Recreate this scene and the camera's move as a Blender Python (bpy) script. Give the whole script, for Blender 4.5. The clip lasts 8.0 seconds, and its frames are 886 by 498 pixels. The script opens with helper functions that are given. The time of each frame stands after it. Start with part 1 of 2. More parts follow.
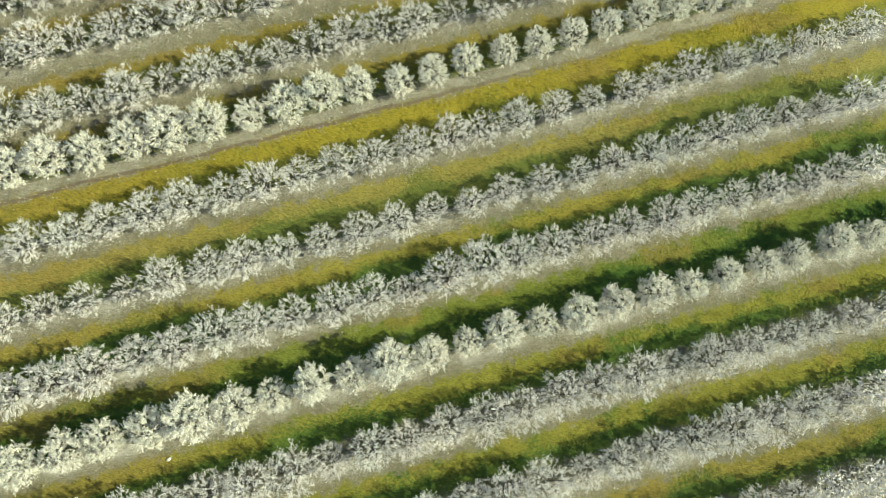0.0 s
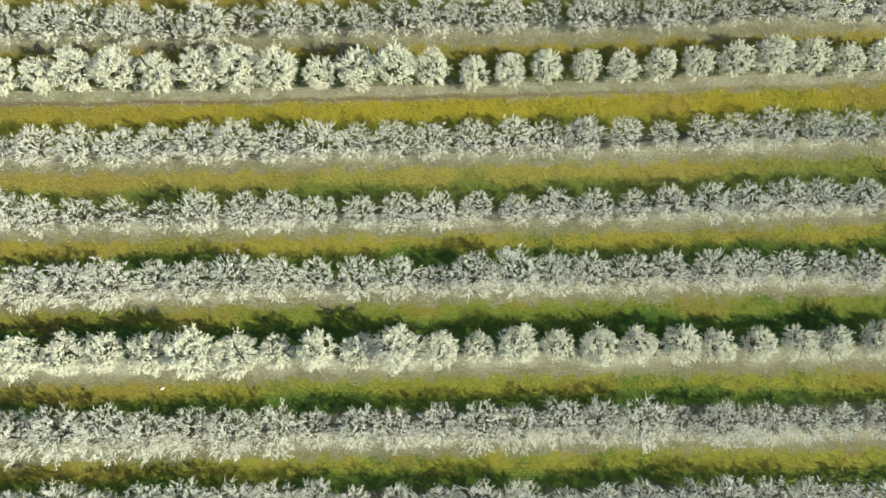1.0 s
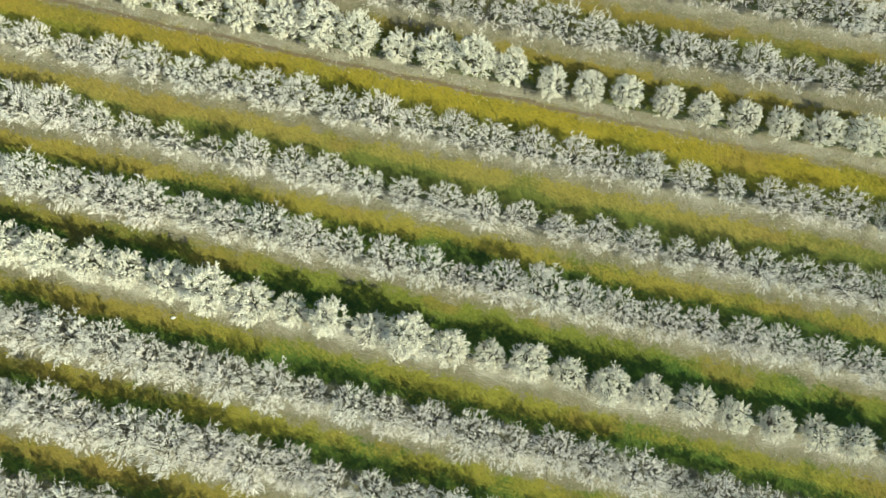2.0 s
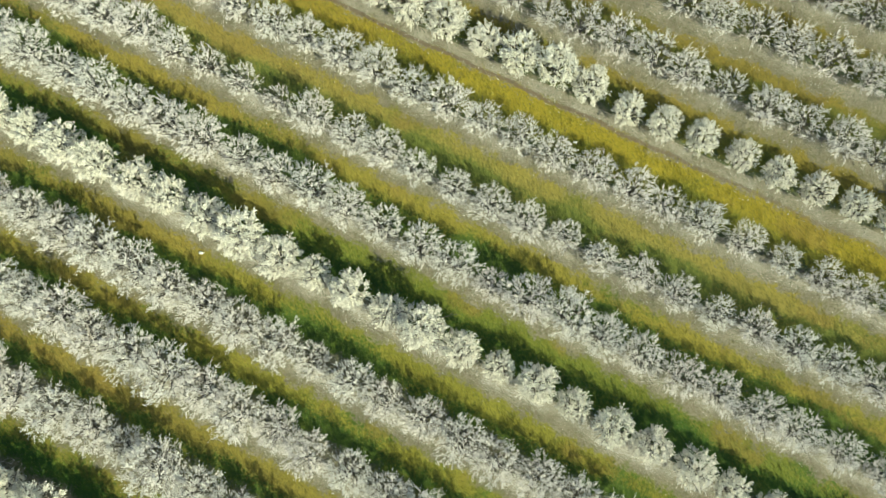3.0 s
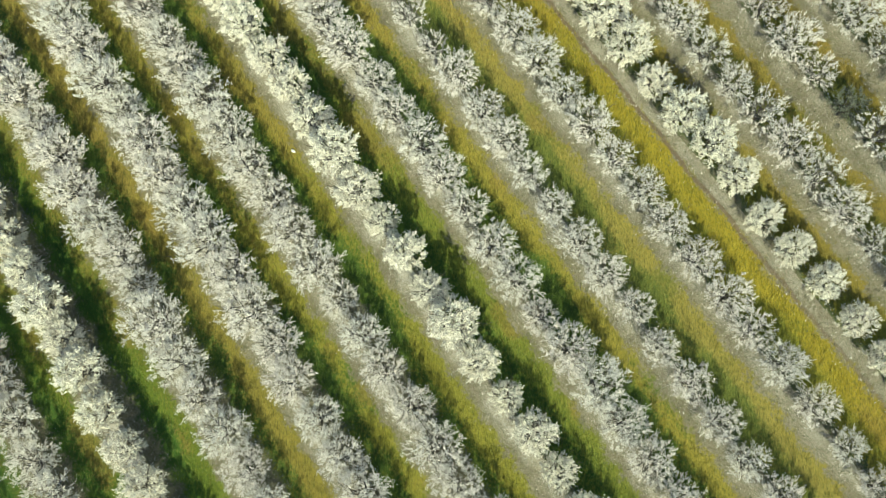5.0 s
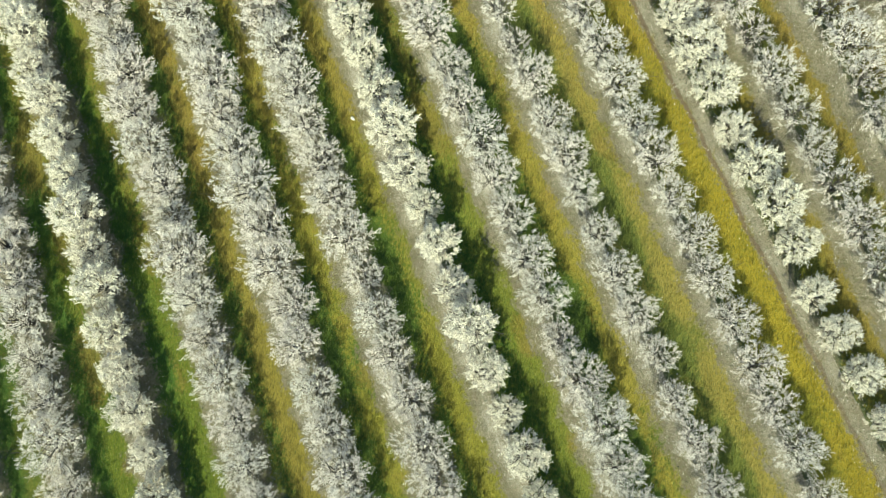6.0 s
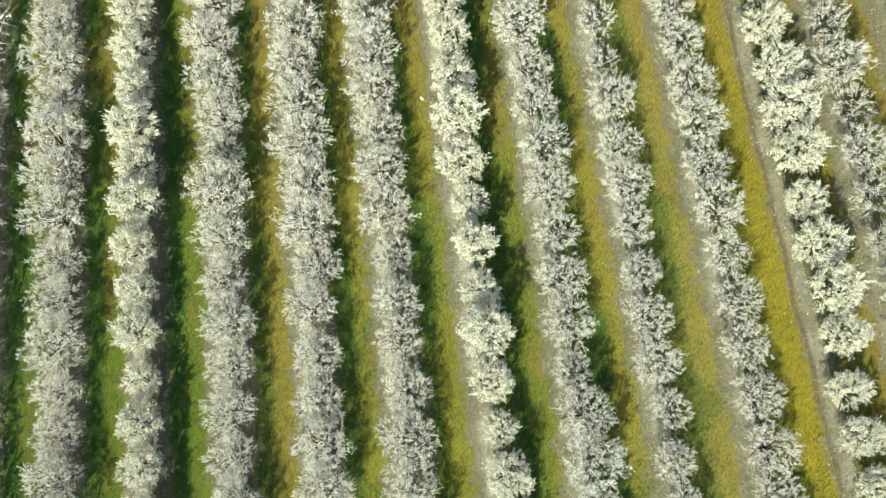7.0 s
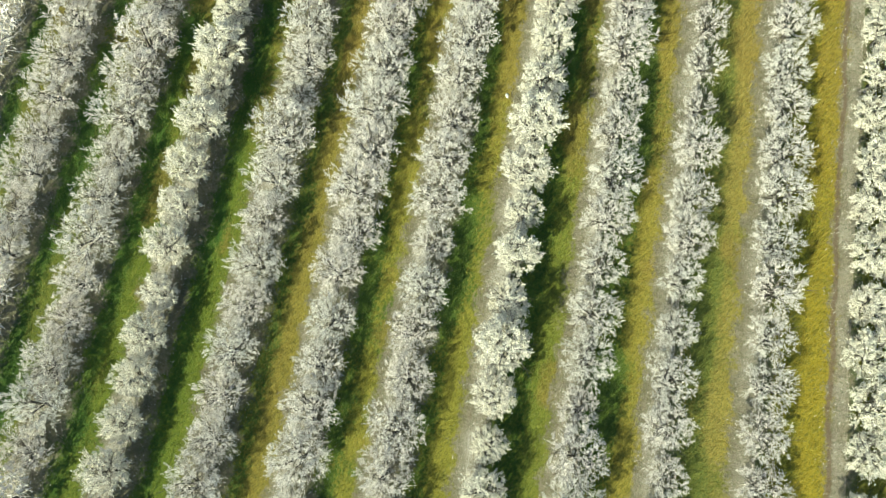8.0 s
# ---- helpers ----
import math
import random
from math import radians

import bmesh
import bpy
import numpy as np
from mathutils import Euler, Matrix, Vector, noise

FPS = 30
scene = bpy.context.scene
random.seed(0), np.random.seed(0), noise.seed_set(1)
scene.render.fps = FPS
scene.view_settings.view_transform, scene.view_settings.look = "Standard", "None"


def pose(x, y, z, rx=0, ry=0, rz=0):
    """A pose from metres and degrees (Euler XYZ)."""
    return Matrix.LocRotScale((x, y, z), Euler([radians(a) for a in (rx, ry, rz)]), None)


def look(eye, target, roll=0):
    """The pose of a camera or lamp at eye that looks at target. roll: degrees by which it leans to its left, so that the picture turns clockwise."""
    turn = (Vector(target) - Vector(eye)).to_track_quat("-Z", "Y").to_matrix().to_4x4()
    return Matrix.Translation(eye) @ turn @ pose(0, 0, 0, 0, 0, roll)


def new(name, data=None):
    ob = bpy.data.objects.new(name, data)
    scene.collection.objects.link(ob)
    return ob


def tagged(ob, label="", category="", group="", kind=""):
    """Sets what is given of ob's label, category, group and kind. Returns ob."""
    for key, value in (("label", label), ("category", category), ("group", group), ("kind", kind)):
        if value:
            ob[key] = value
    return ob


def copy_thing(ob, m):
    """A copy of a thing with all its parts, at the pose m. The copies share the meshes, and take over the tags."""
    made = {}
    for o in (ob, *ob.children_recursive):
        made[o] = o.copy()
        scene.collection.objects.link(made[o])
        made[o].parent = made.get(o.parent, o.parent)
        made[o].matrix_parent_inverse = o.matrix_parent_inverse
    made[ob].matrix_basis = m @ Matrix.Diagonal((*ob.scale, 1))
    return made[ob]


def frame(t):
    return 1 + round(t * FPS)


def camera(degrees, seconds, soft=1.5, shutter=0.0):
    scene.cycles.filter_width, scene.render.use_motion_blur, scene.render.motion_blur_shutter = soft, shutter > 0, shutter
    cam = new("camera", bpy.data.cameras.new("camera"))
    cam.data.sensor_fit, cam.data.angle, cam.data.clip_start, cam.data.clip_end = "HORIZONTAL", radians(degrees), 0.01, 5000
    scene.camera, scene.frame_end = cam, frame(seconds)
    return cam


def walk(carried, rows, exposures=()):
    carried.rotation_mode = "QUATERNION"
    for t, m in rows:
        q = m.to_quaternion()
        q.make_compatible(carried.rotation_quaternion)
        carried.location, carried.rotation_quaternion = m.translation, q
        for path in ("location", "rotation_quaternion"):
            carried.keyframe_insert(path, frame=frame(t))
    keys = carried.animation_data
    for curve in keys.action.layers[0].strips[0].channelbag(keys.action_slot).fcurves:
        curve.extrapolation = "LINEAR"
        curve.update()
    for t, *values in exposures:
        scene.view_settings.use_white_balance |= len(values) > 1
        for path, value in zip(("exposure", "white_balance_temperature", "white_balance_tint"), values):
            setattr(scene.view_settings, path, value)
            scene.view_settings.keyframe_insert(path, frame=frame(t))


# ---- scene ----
cam = camera(60.0, 8.0, soft=0.75)
walk(cam, [
    (0.0, pose(0.00, 0.00, 72.00, 15.28, 0, -13.05)),
    (0.5, pose(0.76, 0.02, 71.37, 15.15, 0, -6.07)),
    (1.0, pose(1.53, 0.07, 70.72, 15.08, 0, 0.99)),
    (1.5, pose(2.27, 0.14, 70.00, 15.09, 0, 8.15)),
    (3.0, pose(4.20, 0.69, 68.03, 15.14, 0, 29.32)),
    (3.5, pose(4.80, 1.08, 67.23, 15.18, 0, 36.44)),
    (4.0, pose(5.39, 1.54, 66.40, 15.27, 0, 43.64)),
    (4.5, pose(5.90, 2.07, 65.57, 15.35, 0, 50.81)),
    (6.0, pose(6.70, 3.85, 63.04, 15.40, 0, 71.28)),
    (6.5, pose(6.79, 4.54, 62.23, 15.34, 0, 78.45)),
    (7.0, pose(6.80, 5.26, 61.40, 15.31, 0, 85.68)),
    (7.5, pose(6.69, 6.02, 60.53, 15.26, 0, 93.85)),
    (8.0, pose(6.52, 6.76, 59.62, 15.24, 0, 102.23)),
], [(0.0, 0.44, 5560, -10), (4.5, 0.45, 5560, -10), (6.5, 0.53, 5560, -9), (8.0, 0.57, 5560, -9)])

# ---- light: low sun from the south-east of the plan, clear sky ----
SUN_AZ, SUN_EL = -23.0, 33.0          # degrees from +x towards +y; above the horizon
world = bpy.data.worlds.new("sky")
scene.world = world
world.use_nodes = True
wn = world.node_tree
sky = wn.nodes.new("ShaderNodeTexSky")
sky.sky_type, sky.sun_disc = "NISHITA", False
sky.ozone_density = 3.0
sky.sun_elevation, sky.sun_rotation = radians(SUN_EL), radians(90 - SUN_AZ)
wn.links.new(sky.outputs[0], wn.nodes["Background"].inputs[0])
wn.nodes["Background"].inputs[1].default_value = 0.074
sun_data = bpy.data.lights.new("sun", "SUN")
sun_data.energy, sun_data.angle, sun_data.color = 5.0, radians(0.6), (1.0, 0.84, 0.55)
sun = new("sun", sun_data)
a, e = radians(SUN_AZ), radians(SUN_EL)
sun.matrix_world = look((60 * math.cos(a) * math.cos(e), 60 * math.sin(a) * math.cos(e), 60 * math.sin(e)), (0, 0, 0))


# ---- plan of the orchard: nearly parallel rows across a gentle hillside ----
ROW = (9.596, -35.241, 1.731, -1.229, -0.061, -0.493, -1.931)


def row_y(r, x):
    """Where row r runs at x."""
    u, v = x / 40, (r - 4) / 5
    return ROW[0] + ROW[1] * v + ROW[2] * u + ROW[3] * u * v + ROW[4] * u * u + ROW[5] * u * u * v + ROW[6] * v * v


def row_of(x, y):
    """The row coordinate at a place: whole numbers on the tree lines."""
    u = x / 40
    b = -(ROW[1] + ROW[3] * u + ROW[5] * u * u)
    c = ROW[0] + ROW[2] * u + ROW[4] * u * u - y
    return 4 + 10 * c / (b + np.sqrt(np.maximum(b * b - 4 * ROW[6] * c, 1.0)))


def ground_z(x, y):
    """The slope, which levels off far away, low berms along the tree lines and a little unevenness."""
    near = max(0.0, 1.0 - max(abs(x), abs(y)) / 160)
    berm = 0.09 * math.cos(2 * math.pi * row_of(x, y)) * min(1.0, near * 3)
    slope = 60 * math.tanh((0.1153 * y - 0.0567 * x) / 60)
    return slope - 4.7 + berm + 0.10 * near * noise.noise(Vector((x * 0.11, y * 0.11, 3.0)))


# ---- materials ----
class Nodes:
    """Short hand for a node material."""

    def __init__(self, name):
        self.m = bpy.data.materials.new(name)
        self.m.use_nodes = True
        self.t = self.m.node_tree
        self.b = self.t.nodes["Principled BSDF"]
        self.geo = self.t.nodes.new("ShaderNodeNewGeometry").outputs["Position"]

    def put(self, socket, value):
        if isinstance(value, bpy.types.NodeSocket):
            self.t.links.new(value, socket)
        else:
            socket.default_value = value

    def math(self, op, p, q=0.0, c=0.0):
        n = self.t.nodes.new("ShaderNodeMath")
        n.operation = op
        for s, v in zip(n.inputs, (p, q, c)):
            self.put(s, v)
        return n.outputs[0]

    def span(self, v, lo, hi, to_lo=0.0, to_hi=1.0):
        n = self.t.nodes.new("ShaderNodeMapRange")
        n.interpolation_type = "SMOOTHSTEP"
        for s, w in zip(n.inputs, (v, lo, hi, to_lo, to_hi)):
            self.put(s, w)
        return n.outputs[0]

    def noise(self, scale, detail=3.0, rough=0.55, vector=None):
        n = self.t.nodes.new("ShaderNodeTexNoise")
        n.inputs["Scale"].default_value, n.inputs["Detail"].default_value = scale, detail
        n.inputs["Roughness"].default_value = rough
        self.put(n.inputs["Vector"], vector or self.geo)
        return n.outputs["Fac"]

    def mix(self, f, p, q, kind="MIX"):
        n = self.t.nodes.new("ShaderNodeMix")
        n.data_type, n.blend_type = "RGBA", kind
        self.put(n.inputs["Factor"], f)
        for s, v in ((n.inputs[6], p), (n.inputs[7], q)):
            self.put(s, (*v, 1.0) if isinstance(v, tuple) else v)
        return n.outputs[2]

    def bump(self, height, strength, distance):
        n = self.t.nodes.new("ShaderNodeBump")
        n.inputs["Strength"].default_value, n.inputs["Distance"].default_value = strength, distance
        self.put(n.inputs["Height"], height)
        self.put(self.b.inputs["Normal"], n.outputs[0])

    def done(self, colour, rough, spec=0.2):
        self.put(self.b.inputs["Base Color"], (*colour, 1.0) if isinstance(colour, tuple) else colour)
        self.put(self.b.inputs["Roughness"], rough)
        self.b.inputs["Specular IOR Level"].default_value = spec
        return self.m


def row_nodes(n):
    """The row coordinate of a shaded point, as row_of() gives it."""
    s = n.t.nodes.new("ShaderNodeSeparateXYZ")
    n.put(s.inputs[0], n.geo)
    u = n.math("DIVIDE", s.outputs[0], 40.0)
    uu = n.math("MULTIPLY", u, u)
    b = n.math("SUBTRACT", n.math("MULTIPLY", u, -ROW[3]), n.math("ADD", n.math("MULTIPLY", uu, ROW[5]), ROW[1]))
    c = n.math("ADD", n.math("MULTIPLY", u, ROW[2]), n.math("ADD", n.math("MULTIPLY", uu, ROW[4]), ROW[0]))
    c = n.math("SUBTRACT", c, s.outputs[1])
    root = n.math("SUBTRACT", n.math("MULTIPLY", b, b), n.math("MULTIPLY", c, 4 * ROW[6]))
    root = n.math("SQRT", n.math("MAXIMUM", root, 1.0))
    return n.math("ADD", n.math("DIVIDE", n.math("MULTIPLY", c, 10.0), n.math("ADD", b, root)), 4.0), s.outputs[0]


# grass of the alleys, by row coordinate: dry mustard yellow above, lush green below
ALLEYS = ((-3.5, (0.275, 0.206, 0.041)), (-0.6, (0.31, 0.241, 0.049)), (0.4, (0.405, 0.325, 0.028)), (1.5, (0.37, 0.31, 0.075)), (2.5, (0.36, 0.305, 0.05)),
          (3.5, (0.20, 0.235, 0.035)), (4.5, (0.318, 0.292, 0.043)), (5.5, (0.318, 0.292, 0.043)), (6.5, (0.318, 0.258, 0.052)), (7.5, (0.163, 0.215, 0.026)),
          (8.5, (0.163, 0.206, 0.026)), (9.5, (0.172, 0.198, 0.033)), (12.5, (0.206, 0.198, 0.041)))


def grass_colour(n, r, x):
    """Green to mustard yellow by alley, in patches."""
    ramp = n.t.nodes.new("ShaderNodeValToRGB")
    n.put(ramp.inputs[0], n.math("DIVIDE", n.math("ADD", r, 3.5), 16.0))
    for k, (at, c) in enumerate(ALLEYS):
        w = (at + 3.5) / 16
        el = ramp.color_ramp.elements[k] if k < 2 else ramp.color_ramp.elements.new(w)
        el.position, el.color = w, (*c, 1.0)
    c = ramp.outputs[0]
    shade_side = n.span(n.math("FRACT", r), 0.46, 0.66, -0.28, 0.72)          # shade painted in: greener, darker grass along each alley's shaded side
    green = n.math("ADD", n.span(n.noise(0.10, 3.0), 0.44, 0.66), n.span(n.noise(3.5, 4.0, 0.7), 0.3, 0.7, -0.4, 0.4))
    green = n.math("ADD", green, shade_side)
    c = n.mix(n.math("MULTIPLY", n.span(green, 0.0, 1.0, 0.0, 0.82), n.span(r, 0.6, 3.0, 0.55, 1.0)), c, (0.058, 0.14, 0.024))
    ochre = n.math("ADD", n.span(n.noise(0.13, 2.0), 0.54, 0.68), n.span(n.noise(4.0, 4.0, 0.7), 0.3, 0.7, -0.4, 0.4))
    ochre = n.math("ADD", ochre, n.span(x, -34.0, -4.0, 0.38, -0.25))     # drier towards the west end
    c = n.mix(n.span(n.math("SUBTRACT", ochre, shade_side), 0.0, 1.0, 0.0, 0.6), c, (0.34, 0.24, 0.06))
    shadow_way = n.t.nodes.new("ShaderNodeMapping")                              # streaks along the sun's shadow direction, painting twig shadows into the grass
    shadow_way.vector_type = "TEXTURE"
    shadow_way.inputs["Rotation"].default_value = (0.0, 0.0, radians(152))
    shadow_way.inputs["Scale"].default_value = (3.2, 1.0, 1.0)
    n.put(shadow_way.inputs["Vector"], n.geo)
    streak = n.noise(8.5, 3.0, 0.65, shadow_way.outputs[0])
    c = n.mix(n.span(streak, 0.46, 0.68, 0.0, 0.55), c, (0.075, 0.11, 0.032))
    c = n.mix(n.span(streak, 0.30, 0.42, 0.45, 0.0), c, (0.36, 0.34, 0.07))
    return n.mix(n.span(n.noise(11.0, 3.0, 0.7), 0.46, 0.72, 0.0, 0.4), c, (0.09, 0.11, 0.03))


def ground_material():
    n = Nodes("orchard_ground")
    r, x = row_nodes(n)
    wob = n.span(n.noise(0.55, 3.0), 0.25, 0.75, -0.07, 0.07)
    fine = n.span(n.noise(3.5, 4.0, 0.7), 0.25, 0.75, -0.06, 0.06)
    f = n.math("FRACT", r)
    edge = n.math("ADD", n.math("ADD", f, wob), fine)
    grass = n.math("MULTIPLY", n.span(n.math("ADD", edge, n.math("ADD", n.span(r, 0.8, 1.0, 0.10, 0.0), n.span(r, -0.05, 0.05, -0.13, 0.0))), 0.27, 0.39), n.span(n.math("ADD", edge, n.span(r, 3.95, 4.25, -0.06, 0.06)), 0.76, 0.90, 1.0, 0.0))
    soil = n.mix(n.span(n.noise(0.5, 5.0, 0.65), 0.3, 0.7), (0.22, 0.19, 0.135), (0.335, 0.292, 0.21))
    soil = n.mix(n.span(n.noise(5.0, 4.0, 0.7), 0.42, 0.66), soil, (0.18, 0.18, 0.10))
    # petals in random patches, thinned on the shaded side to paint it darker
    petal_bias = n.math("ADD", n.span(n.noise(0.3, 3.0), 0.3, 0.7, -0.06, 0.05), n.math("ADD", n.span(f, 0.10, 0.36, 0.10, -0.07), n.span(f, 0.60, 0.75, 0.0, -0.05)))
    petals = n.span(n.math("ADD", n.noise(17.0, 3.0, 0.65), petal_bias), 0.55, 0.65, 0.0, 0.7)
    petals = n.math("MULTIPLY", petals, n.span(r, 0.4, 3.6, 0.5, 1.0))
    weeds = n.math("MULTIPLY", n.math("MULTIPLY", n.span(edge, 0.55, 0.70), n.span(r, 3.9, 4.3, 1.0, 0.25)), n.span(n.noise(7.0, 4.0, 0.7), 0.36, 0.60, 0.35, 1.0))   # low weeds up to the trunks; their dark green also paints in the rows' shade
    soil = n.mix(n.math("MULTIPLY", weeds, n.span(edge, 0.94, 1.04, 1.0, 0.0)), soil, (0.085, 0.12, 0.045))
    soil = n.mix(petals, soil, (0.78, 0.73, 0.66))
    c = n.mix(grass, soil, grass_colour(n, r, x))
    # the worn wheel line beside the white row
    line = n.math("ABSOLUTE", n.math("SUBTRACT", n.math("ADD", r, n.span(n.noise(0.22, 4.0), 0.3, 0.7, -0.025, 0.025)), TRACK))
    line = n.math("ADD", line, n.span(n.noise(3.0, 4.0, 0.7), 0.3, 0.7, -0.014, 0.014))
    line = n.math("MULTIPLY", n.span(line, 0.008, 0.046, 1.0, 0.0), n.span(x, -4.0, 30.0, 0.85, 0.3))
    line = n.math("MULTIPLY", line, n.span(petals, 0.2, 0.8, 1.0, 0.55))
    c = n.mix(line, c, (0.19, 0.14, 0.10))
    h = n.math("ADD", n.noise(18.0, 4.0, 0.75), n.math("MULTIPLY", n.noise(2.0, 4.0), 1.2))
    n.bump(h, 1.0, 0.12)
    return n.done(c, 0.9)


def grass_material():
    n = Nodes("grass_blades")
    r, x = row_nodes(n)
    isle = n.t.nodes.new("ShaderNodeNewGeometry").outputs["Random Per Island"]
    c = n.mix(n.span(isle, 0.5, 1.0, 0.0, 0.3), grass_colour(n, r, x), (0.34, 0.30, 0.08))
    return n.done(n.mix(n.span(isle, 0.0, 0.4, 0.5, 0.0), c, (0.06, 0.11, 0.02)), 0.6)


def weed_shadow_material():
    n = Nodes("weeds_and_petals")
    isle = n.t.nodes.new("ShaderNodeNewGeometry").outputs["Random Per Island"]
    # the darkest blades stand in for streaks of twig shadow on the soil
    c = n.mix(n.span(isle, 0.0, 0.35), (0.05, 0.055, 0.04), (0.12, 0.13, 0.07))
    c = n.mix(n.span(isle, 0.40, 0.45), c, (0.33, 0.29, 0.20))
    return n.done(n.mix(n.span(isle, 0.70, 0.74), c, (0.78, 0.73, 0.66)), 0.8)


def bark_material():
    n = Nodes("bark")
    c = n.mix(n.span(n.noise(9.0, 4.0), 0.35, 0.65), (0.07, 0.062, 0.055), (0.15, 0.135, 0.12))
    n.bump(n.noise(30.0, 3.0), 0.6, 0.02)
    return n.done(c, 0.85)


def blossom_material(name, bright, dull, blush):
    """Petals, with the bud scales and twigs between them as darker flecks."""
    n = Nodes(name)
    isle = n.t.nodes.new("ShaderNodeNewGeometry").outputs["Random Per Island"]
    info = n.t.nodes.new("ShaderNodeObjectInfo").outputs["Random"]
    c = n.mix(n.span(isle, 0.0, 1.0), bright, dull)
    c = n.mix(n.math("MULTIPLY", info, 0.6), c, blush)
    c = n.mix(n.span(n.noise(15.0, 2.0), 0.60, 0.66, 0.0, 0.3), c, (0.40, 0.34, 0.27))
    m = n.done(c, 0.75)
    thin = n.t.nodes.new("ShaderNodeBsdfTranslucent")      # light passes through the petals
    n.put(thin.inputs["Color"], c)
    both = n.t.nodes.new("ShaderNodeMixShader")
    both.inputs[0].default_value = 0.12
    n.put(both.inputs[1], n.b.outputs[0])
    n.put(both.inputs[2], thin.outputs[0])
    n.put(n.t.nodes["Material Output"].inputs["Surface"], both.outputs[0])
    return m


TRACK = 0.205
GROUND, GRASS, WEEDS_SHADOWS, BARK = ground_material(), grass_material(), weed_shadow_material(), bark_material()
WHITE = blossom_material("white_blossom", (0.90, 0.87, 0.76), (0.83, 0.79, 0.67), (0.88, 0.83, 0.73))
BUDS = blossom_material("grey_buds", (0.27, 0.28, 0.22), (0.16, 0.18, 0.12), (0.22, 0.22, 0.17))
PINK = blossom_material("pale_blossom", (0.88, 0.85, 0.79), (0.77, 0.74, 0.68), (0.87, 0.80, 0.75))


# ---- ground: one sheet to the horizon ----
def ground():
    line = [1.5 * k for k in range(-60, 61)]
    step, at = 1.5, 90.0
    while at < 3500:
        step *= 1.6
        at += step
        line = [-at] + line + [at]
    verts = [(x, y, ground_z(x, y)) for y in line for x in line]
    w = len(line)
    faces = [(j * w + i, j * w + i + 1, (j + 1) * w + i + 1, (j + 1) * w + i) for j in range(w - 1) for i in range(w - 1)]
    me = bpy.data.meshes.new("ground")
    me.from_pydata(verts, [], faces)
    me.polygons.foreach_set("use_smooth", [True] * len(faces))
    me.materials.append(GROUND)
    tagged(new("ground", me), "orchard floor of petal-strewn soil and mown grass alleys", "ground", kind="structure")


ground()


# ---- blossoming almond trees ----
def mesh_of(name, verts, faces, material, smooth=False):
    me = bpy.data.meshes.new(name)
    me.from_pydata(verts, [], faces)
    me.materials.append(material)
    if smooth:
        me.polygons.foreach_set("use_smooth", [True] * len(faces))
    return me


def limb(verts, faces, points, radii, sides):
    """A tapered tube along points."""
    start = len(verts)
    for k, (p, rad) in enumerate(zip(points, radii)):
        way = (points[min(k + 1, len(points) - 1)] - points[max(k - 1, 0)]).normalized()
        side = way.orthogonal().normalized()
        for s in range(sides):
            ang = 2 * math.pi * s / sides
            verts.append(p + rad * (math.cos(ang) * side + math.sin(ang) * way.cross(side)))
    for k in range(len(points) - 1):
        for s in range(sides):
            i, j = start + k * sides + s, start + k * sides + (s + 1) % sides
            faces.append((i, j, j + sides, i + sides))


def shoot(verts, faces, p, way, length, width, rng):
    """A flowering shoot: a slim blade along the twig."""
    side = way.orthogonal().normalized()
    ang, i = rng.uniform(0, 6.28), len(verts)
    side = math.cos(ang) * side + math.sin(ang) * way.cross(side)
    verts += [p + side * width * 0.5, p - side * width * 0.5, p + way * length]
    faces.append((i, i + 1, i + 2))


def flake(verts, faces, p, way, size, rng):
    """A cluster of petals on a shoot."""
    d = (way * 0.7 + Vector((rng.gauss(0, 0.6), rng.gauss(0, 0.6), rng.gauss(0, 0.6)))).normalized()
    side = d.orthogonal().normalized()
    ang, i = rng.uniform(0, 6.28), len(verts)
    side = math.cos(ang) * side + math.sin(ang) * d.cross(side)
    verts += [p + side * size * 0.5, p - side * size * 0.5, p + d * size * rng.uniform(1.9, 3.3)]
    faces.append((i, i + 1, i + 2))


def bent(p, way, length, lift, rng, steps=3):
    """Points of a limb that bends upwards a little at random."""
    pts, d = [p.copy()], way.normalized()
    for k in range(steps):
        d = (d + Vector((rng.uniform(-0.18, 0.18), rng.uniform(-0.18, 0.18), lift))).normalized()
        pts.append(pts[-1] + d * length / steps)
    return pts


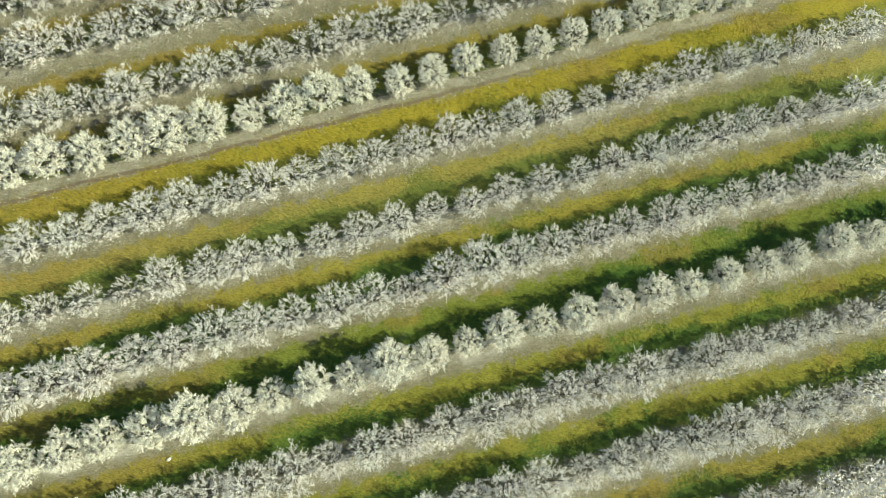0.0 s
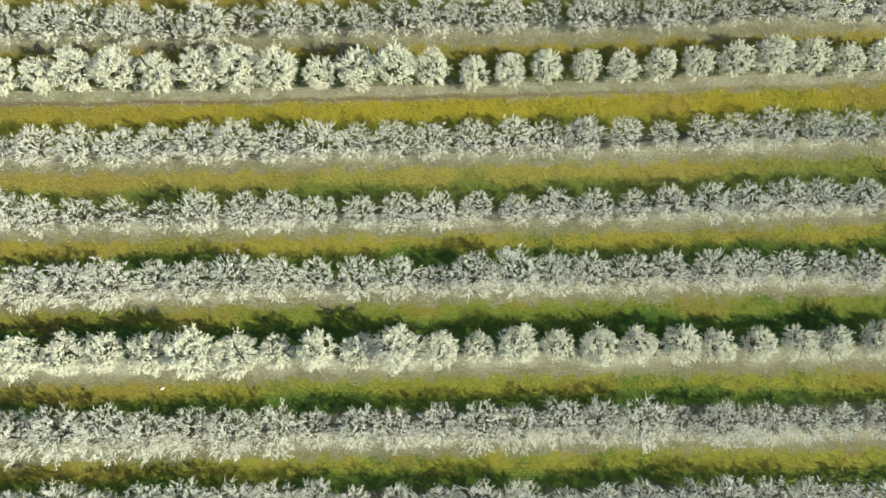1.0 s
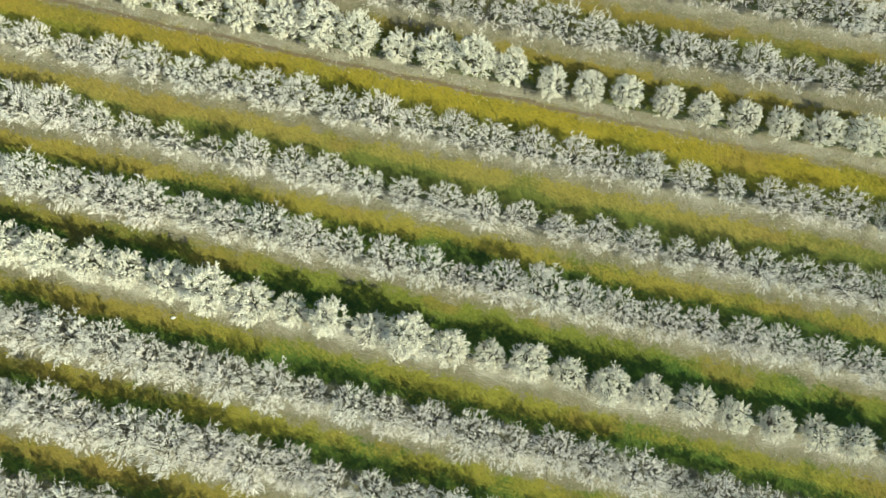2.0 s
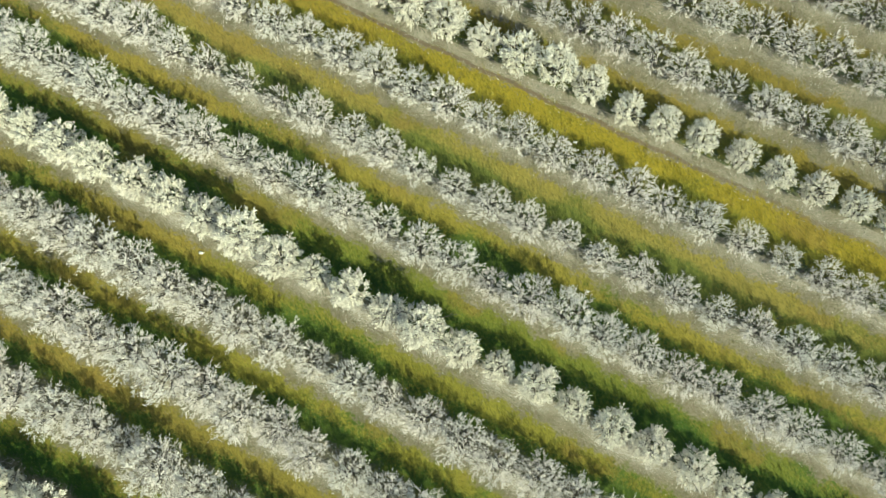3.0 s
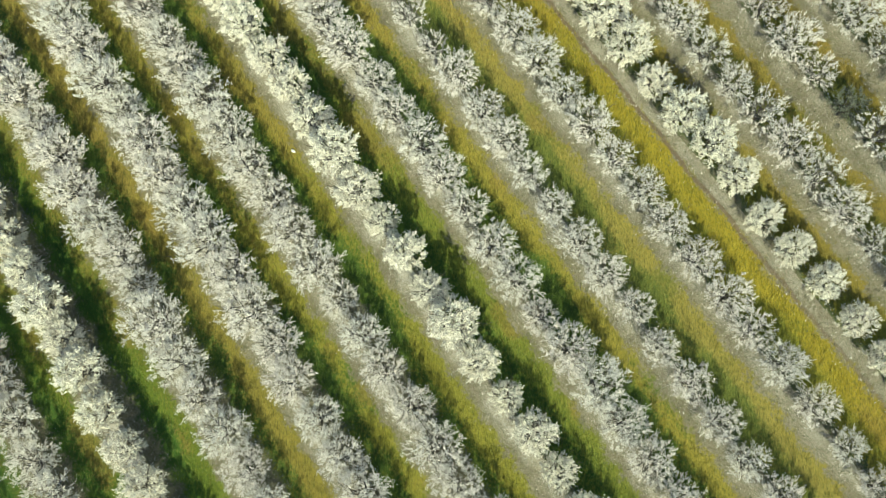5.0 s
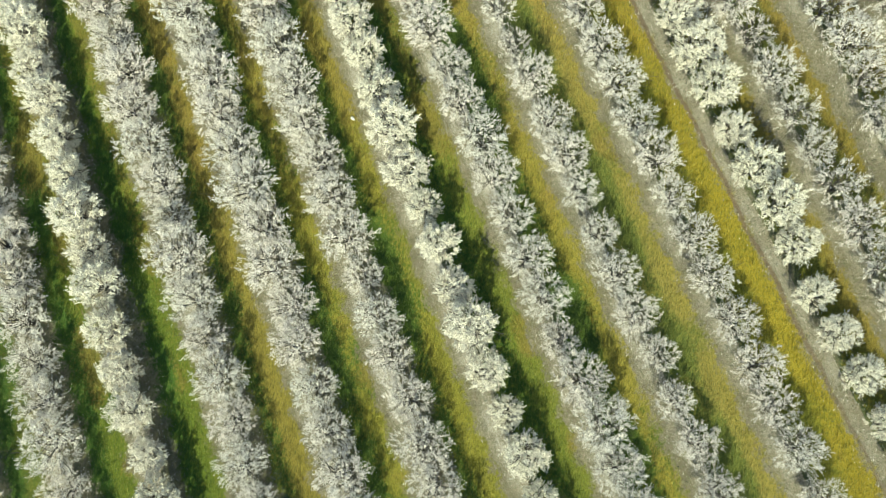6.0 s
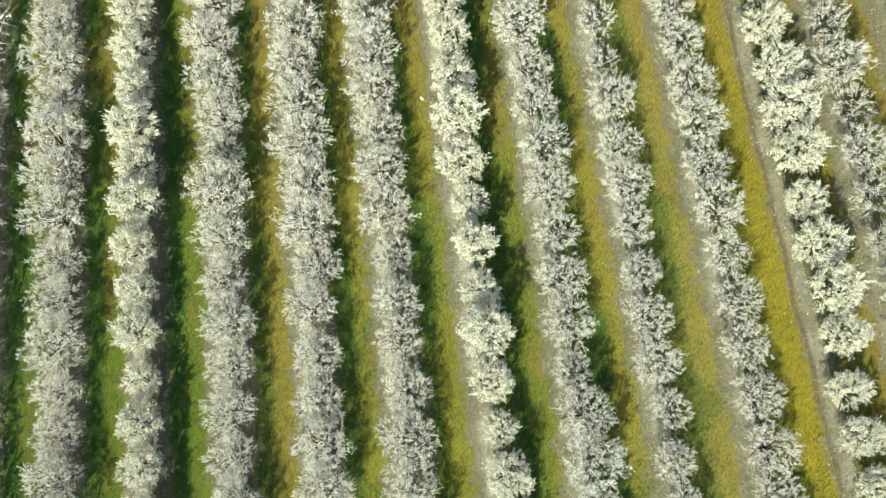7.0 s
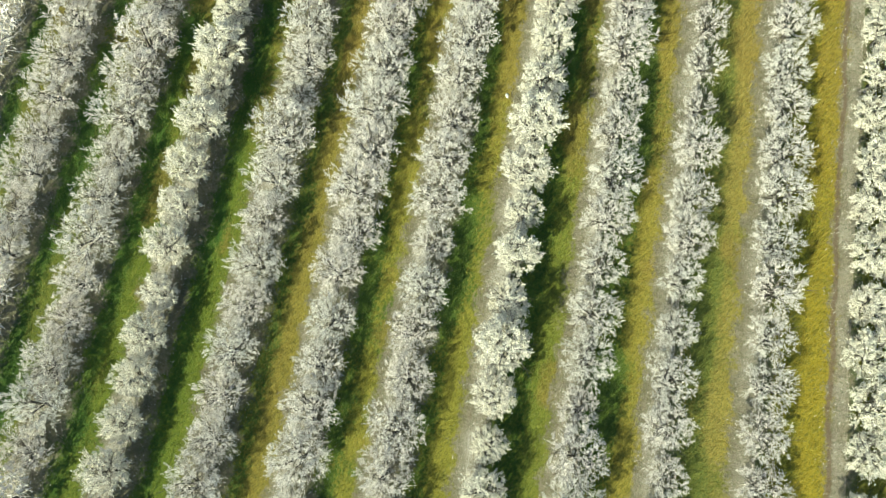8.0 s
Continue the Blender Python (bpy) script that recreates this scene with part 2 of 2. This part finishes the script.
def almond(seed, height, spread, sprays, gap, fat, long):
    """Meshes of one tree: trunk, limbs, blossom."""
    rng = random.Random(seed)
    tv, tf, lv, lf, bv, bf = [], [], [], [], [], []
    fork = Vector((rng.uniform(-0.1, 0.1), rng.uniform(-0.1, 0.1), rng.uniform(0.55, 0.8)))
    limb(tv, tf, [Vector((0, 0, -0.12)), Vector((0.02, 0.01, 0.12)), fork * 0.6, fork], [0.19, 0.14, 0.11, 0.12], 8)
    along = []
    count = rng.choice((5, 6, 6, 7))
    phase = rng.uniform(0, 6.3)
    for k in range(count):
        ang = phase + 2 * math.pi * k / count + rng.uniform(-0.35, 0.35)
        out = spread * rng.uniform(0.45, 0.72)
        way = Vector((math.cos(ang) * out, math.sin(ang) * out, height * rng.uniform(0.45, 0.62)))
        pts = bent(fork, way, way.length * 0.78, 0.06, rng, 4)
        limb(lv, lf, pts, [0.08, 0.06, 0.042, 0.028, 0.014], 4)
        flat = Vector((math.cos(ang), math.sin(ang), 0))
        for j in (1, 1, 2, 2, 2, 3, 3, 4):
            d = (pts[j] - pts[j - 1]).normalized()
            side = flat * rng.uniform(0.1, 1.2) + Vector((rng.uniform(-1, 1), rng.uniform(-1, 1), rng.uniform(-0.35, 0.8) + 0.1 * j))
            length = rng.uniform(0.75, 1.35) * spread / 1.9
            sub = bent(pts[j], d * 0.5 + side, length, 0.06, rng, 2)
            limb(lv, lf, sub, [0.030, 0.018, 0.006], 3)
            along += [(sub[k], sub[k + 1]) for k in (0, 1, 1)]
            for s in range(3):            # thin bare twigs
                way = side.normalized() + Vector((rng.gauss(0, 0.5), rng.gauss(0, 0.5), rng.gauss(0.3, 0.4)))
                p = sub[0].lerp(sub[2], rng.uniform(0.2, 1.0))
                limb(lv, lf, [p, p + way.normalized() * rng.uniform(0.5, 1.0)], [0.013, 0.005], 3)
        along += [(pts[2], pts[3]), (pts[3], pts[4]), (pts[3], pts[4])]
    mid = Vector((0, 0, height * 0.53))
    tall = height * 0.46
    lump = rng.uniform(0, 50)
    feet = []
    for tries in range(sprays * 40):
        if len(feet) >= sprays:
            break
        if rng.random() < 0.22:           # along the twigs
            p0, p1 = along[rng.randrange(len(along))]
            q = p0.lerp(p1, rng.uniform(0.1, 1.1))
        else:                             # the outer shell of the crown
            d = Vector((rng.gauss(0, 1), rng.gauss(0, 1), rng.gauss(0.15, 1))).normalized()
            q = mid + Vector((d.x * spread, d.y * spread, d.z * tall)) * rng.uniform(0.55, 0.88)
        off = Vector(((q.x - mid.x) / spread, (q.y - mid.y) / spread, (q.z - mid.z) / tall))
        edge = 0.84 + 0.42 * noise.noise(off.normalized() * 1.8 + Vector((lump, 0, 0)))
        if off.length > edge or q.z < 0.6 or any((q - f).length < gap for f in feet):
            continue
        feet.append(q)
        axis = off * 0.7 + Vector((rng.gauss(0, 0.42), rng.gauss(0, 0.42), rng.gauss(0.4, 0.3)))
        for s in range(rng.choice((4, 4, 5, 5))):       # a spray of flowering shoots
            way = (axis.normalized() + Vector((rng.gauss(0, 0.42), rng.gauss(0, 0.42), rng.gauss(0, 0.36)))).normalized()
            size = long * rng.uniform(0.6, 1.3)
            shoot(bv, bf, q, way, size, fat * 0.5, rng)
            for k in range(9):            # petal clusters strung along the shoot
                at = q + way * size * (0.2 + 0.8 * (k + rng.random()) / 9)
                at += Vector((rng.gauss(0, 1), rng.gauss(0, 1), rng.gauss(0, 1))) * 0.035
                flake(bv, bf, at, way, fat * rng.uniform(0.7, 1.35), rng)
    return (tv, tf), (lv, lf), (bv, bf)


KINDS = {
    "white": (WHITE, (4.5, 1.82, 165, 0.29, 0.060, 0.50), "white orchard rows", "almond tree in full creamy white blossom, round crown"),
    "pale": (PINK, (4.25, 2.34, 148, 0.34, 0.047, 0.58), "pale orchard rows", "almond tree in pale pinkish blossom with bare twigs between"),
    "thin": (PINK, (4.1, 2.25, 84, 0.40, 0.048, 0.60), "pale orchard rows", "almond tree in thin greyish blossom with many twigs showing"),
    "dull": (BUDS, (4.0, 2.0, 90, 0.34, 0.05, 0.5), "pale orchard rows", "nearly bare almond tree with dull grey-green buds"),
}


def almond_thing(seed, kind):
    petals, shape, group, label = KINDS[kind]
    tree = new("almond_tree")
    tree.empty_display_size = 0.5
    for name, (v, f), mat, smooth in zip(("trunk", "branchwork", "blossom"), almond(seed, *shape), (BARK, BARK, petals), (True, True, False)):
        new(name, mesh_of(name, v, f, mat, smooth)).parent = tree
    return tagged(tree, label, "tree", group)


MODELS = {"white": [almond_thing(10 + k, "white") for k in range(6)], "pale": [almond_thing(40 + k, "pale") for k in range(8)], "thin": [almond_thing(60 + k, "thin") for k in range(3)],
          "dull": [almond_thing(70, "dull")]}
PHASE = {-2: -0.1, -1: 0.0, 0: -0.12, 1: 0.0, 2: 0.75, 3: 0.51, 4: 0.97, 5: 1.2, 6: 1.4, 7: 1.6, 8: 1.9, 9: 2.1}
SHIFT = {-1: -0.43, 0: 0.37, 1: -0.16, 2: -0.35, 3: -0.14, 4: 0.09, 6: 0.32, 7: 0.11, 8: -0.07, 9: -0.07}      # rows planted a little off the line
VIGOUR = {-2: 1.0, -1: 0.96, 0: 0.97, 1: 0.88, 2: 0.89, 3: 0.95, 4: 0.98, 5: 1.0, 6: 1.04, 7: 1.02, 8: 1.05, 9: 1.12, 10: 1.08}
STOUT = {(0, -1): 1.12, (0, -2): 1.04, (1, -2): 1.14, (1, -3): 1.14, (1, -7): 1.1, (2, -6): 1.1}      # single trees that outgrew their row
THIN = {(2, -7), (2, -8), (2, -9)}      # and every other tree of the rows uphill


def places():
    """Every tree of the orchard: row, place, turn, size."""
    rng = random.Random(5)
    for r in range(-7, 17):
        for k in range(-28, 29):
            x = PHASE.get(r, 1.0) + 3.74 * k + (0.012 if k > 0 else 0.004) * k * abs(k) + rng.gauss(0, 0.13)
            y = row_y(r, x) + SHIFT.get(r, 0.0) + rng.gauss(0, 0.14)
            kind = "white" if r % 4 == 0 else "dull" if (r, k) == (-2, 0) else "thin" if (r, k) in THIN or r < 0 and k % 2 else "pale"
            size = min(1.15, max(0.82, rng.gauss(0.98, 0.06))) * VIGOUR.get(r, 1.0)
            size *= (1.1 if x < -12 else 1.0) * STOUT.get((r, k), 1.0)          # fuller trees towards the west end
            yield r, x, y, rng.uniform(0, 360), size, size * rng.uniform(0.92, 1.1), kind, rng.randrange(30)


def reach(x, y):
    """How far out a place lies in the flown stretch of orchard: 1 on its rim."""
    dx, dy = x + 4, y - 12
    ang = math.atan2(dy, dx)
    return math.hypot(dx, dy) / (56 - 13 * max(0.0, math.cos(ang + 0.95)) ** 2)


used = set()
rest = {"white": [], "pale": []}     # past the rim
for r, x, y, turn, size, tall, kind, pick in places():
    at = pose(x, y, ground_z(x, y) - 0.02, 0, 0, turn) @ Matrix.Diagonal((size, size, tall, 1))
    if reach(x, y) < 0.958:
        models = MODELS[kind]
        model = models[pick % len(models)]
        if model in used:
            copy_thing(model, at)
        else:
            model.matrix_basis = at
            used.add(model)
    elif reach(x, y) < 1.25:
        rest["white" if kind == "white" else "pale"].append((at, pick, 1 if reach(x, y) < 1.02 else 13))


def joined(name, kind):
    """The trees past the counted ones, joined into one piece."""
    own = [next(o for o in m.children if o.name.startswith(name)).data for m in MODELS[kind]]
    parts = [(np.array([v.co[:] for v in me.vertices]), np.array([p.vertices[:] for p in me.polygons])) for me in own]
    vs, fs, off = [], [], 0
    for at, pick, thin in rest[kind]:
        v, f = parts[pick % len(parts)]
        if thin > 1 and name == "blossom":      # far rows: fewer, fuller shoots
            v = v[f[::thin]]
            mid = v.mean(1, keepdims=True)
            v = (mid + (v - mid) * 3.4).reshape(-1, 3)
            f = np.arange(len(v)).reshape(-1, 3)
        elif thin > 1 and name == "branchwork":
            v, f = v[:20], f[:16]
        m = np.array(at)
        vs.append(v @ m[:3, :3].T + m[:3, 3])
        fs.append(f + off)
        off += len(v)
    vs, fs = np.concatenate(vs), np.concatenate(fs)
    me = bpy.data.meshes.new(name)
    me.vertices.add(len(vs)), me.loops.add(fs.size), me.polygons.add(len(fs))
    me.vertices.foreach_set("co", vs.ravel())
    me.loops.foreach_set("vertex_index", fs.ravel().astype(np.int32))
    me.polygons.foreach_set("loop_start", np.arange(0, fs.size, fs.shape[1], dtype=np.int32))
    me.update(calc_edges=True)
    me.materials.append(own[0].materials[0])
    return me


for kind, title in (("white", "outer_white_orchard"), ("pale", "outer_pale_orchard")):
    top = new(title)
    for name in ("trunk", "branchwork", "blossom"):
        new(name, joined(name, kind)).parent = top
    tagged(top, "further rows of almond trees in " + ("creamy white" if kind == "white" else "pale pinkish") + " blossom", "orchard", kind="stuff")


# ---- tall grass of the alleys, low weeds, fallen petals and twig-shadow streaks under the trees ----
def blades(name, keep, count, seed, width, height, lean, aim, material, label, category):
    """Three-cornered blades, three to a tuft, wherever keep(row coordinate, fraction) allows."""
    rng = np.random.default_rng(seed)
    x, y = rng.uniform(-66, 62, count), rng.uniform(-45, 72, count)
    r = row_of(x, y)
    ok = keep(r, r - np.floor(r) + rng.normal(0, 0.03, count)) & (((x + 4) / 60) ** 2 + ((y - 12) / 60) ** 2 < 1)
    x, y = x[ok], y[ok]
    z = np.array([ground_z(p, q) for p, q in zip(x, y)])
    vs = []
    for k in range(3):
        a, h = rng.uniform(0, 6.28, len(x)), rng.uniform(*height, len(x))
        w, over = rng.uniform(*width, len(x)), rng.uniform(*lean, len(x))
        # blades slant along the sun's shadow direction, imitating streaks of twig shadow
        b = rng.normal(2.7, aim, len(x))
        ox, oy = x + rng.normal(0, 0.15, len(x)), y + rng.normal(0, 0.15, len(x))
        p0 = np.stack([ox - w * np.cos(a), oy - w * np.sin(a), z - 0.03], 1)
        p1 = np.stack([ox + w * np.cos(a), oy + w * np.sin(a), z - 0.03], 1)
        p2 = np.stack([ox + over * np.cos(b), oy + over * np.sin(b), z + h], 1)
        vs.append(np.stack([p0, p1, p2], 1).reshape(-1, 3))
    vs = np.concatenate(vs)
    me = bpy.data.meshes.new(name)
    me.from_pydata(vs.tolist(), [], np.arange(len(vs)).reshape(-1, 3).tolist())
    me.materials.append(material)
    tagged(new(name, me), label, category, kind="stuff")


blades("grass", lambda r, f: (f > np.where(r < 0, 0.44, np.where(r < 0.9, 0.27, 0.36))) & (f < np.where(r < 4.05, 0.84, 0.73)), 170000, 8,
       (0.013, 0.034), (0.16, 0.46), (0.12, 0.40), 0.6, GRASS, "tall yellow-green grass in the alleys between tree rows", "grass")
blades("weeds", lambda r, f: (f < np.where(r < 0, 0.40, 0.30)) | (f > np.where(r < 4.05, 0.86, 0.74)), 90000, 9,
       (0.02, 0.05), (0.03, 0.16), (0.08, 0.30), 1.0, WEEDS_SHADOWS, "low weeds, dead stalks, fallen petals and dark twig-shadow streaks under the trees", "weeds")


# ---- a small white sack left beside the white row ----
def sack(x, y):
    bm = bmesh.new()
    bmesh.ops.create_icosphere(bm, subdivisions=3, radius=1.0)
    for v in bm.verts:
        lump = 1 + 0.16 * noise.noise(v.co * 1.9)
        v.co = Vector((v.co.x * 0.24 * lump, v.co.y * 0.15 * lump, max(-0.08, v.co.z * 0.13 * lump)))
    me = bpy.data.meshes.new("body")
    bm.to_mesh(me)
    me.polygons.foreach_set("use_smooth", [True] * len(me.polygons))
    n = Nodes("woven_plastic")
    n.bump(n.noise(22.0, 3.0), 0.4, 0.02)
    me.materials.append(n.done(n.mix(n.span(n.noise(7.0, 3.0), 0.4, 0.7, 0.0, 0.3), (0.82, 0.81, 0.78), (0.6, 0.56, 0.48)), 0.6))
    bag = new("sack")
    new("body", me).parent = bag
    v, f = [], []
    limb(v, f, [Vector((0.21, 0, 0.0)), Vector((0.25, 0.0, 0.02)), Vector((0.27, 0.01, 0.03)), Vector((0.33, 0.02, 0.04))], [0.05, 0.025, 0.03, 0.055], 8)
    new("neck", mesh_of("neck", v, f, me.materials[0], True)).parent = bag
    bag.matrix_basis = pose(x, y, ground_z(x, y) + 0.075, 0, 0, 25)
    tagged(bag, "small crumpled white woven sack lying on the grass edge", "sack")


sack(-25.08, 5.74)
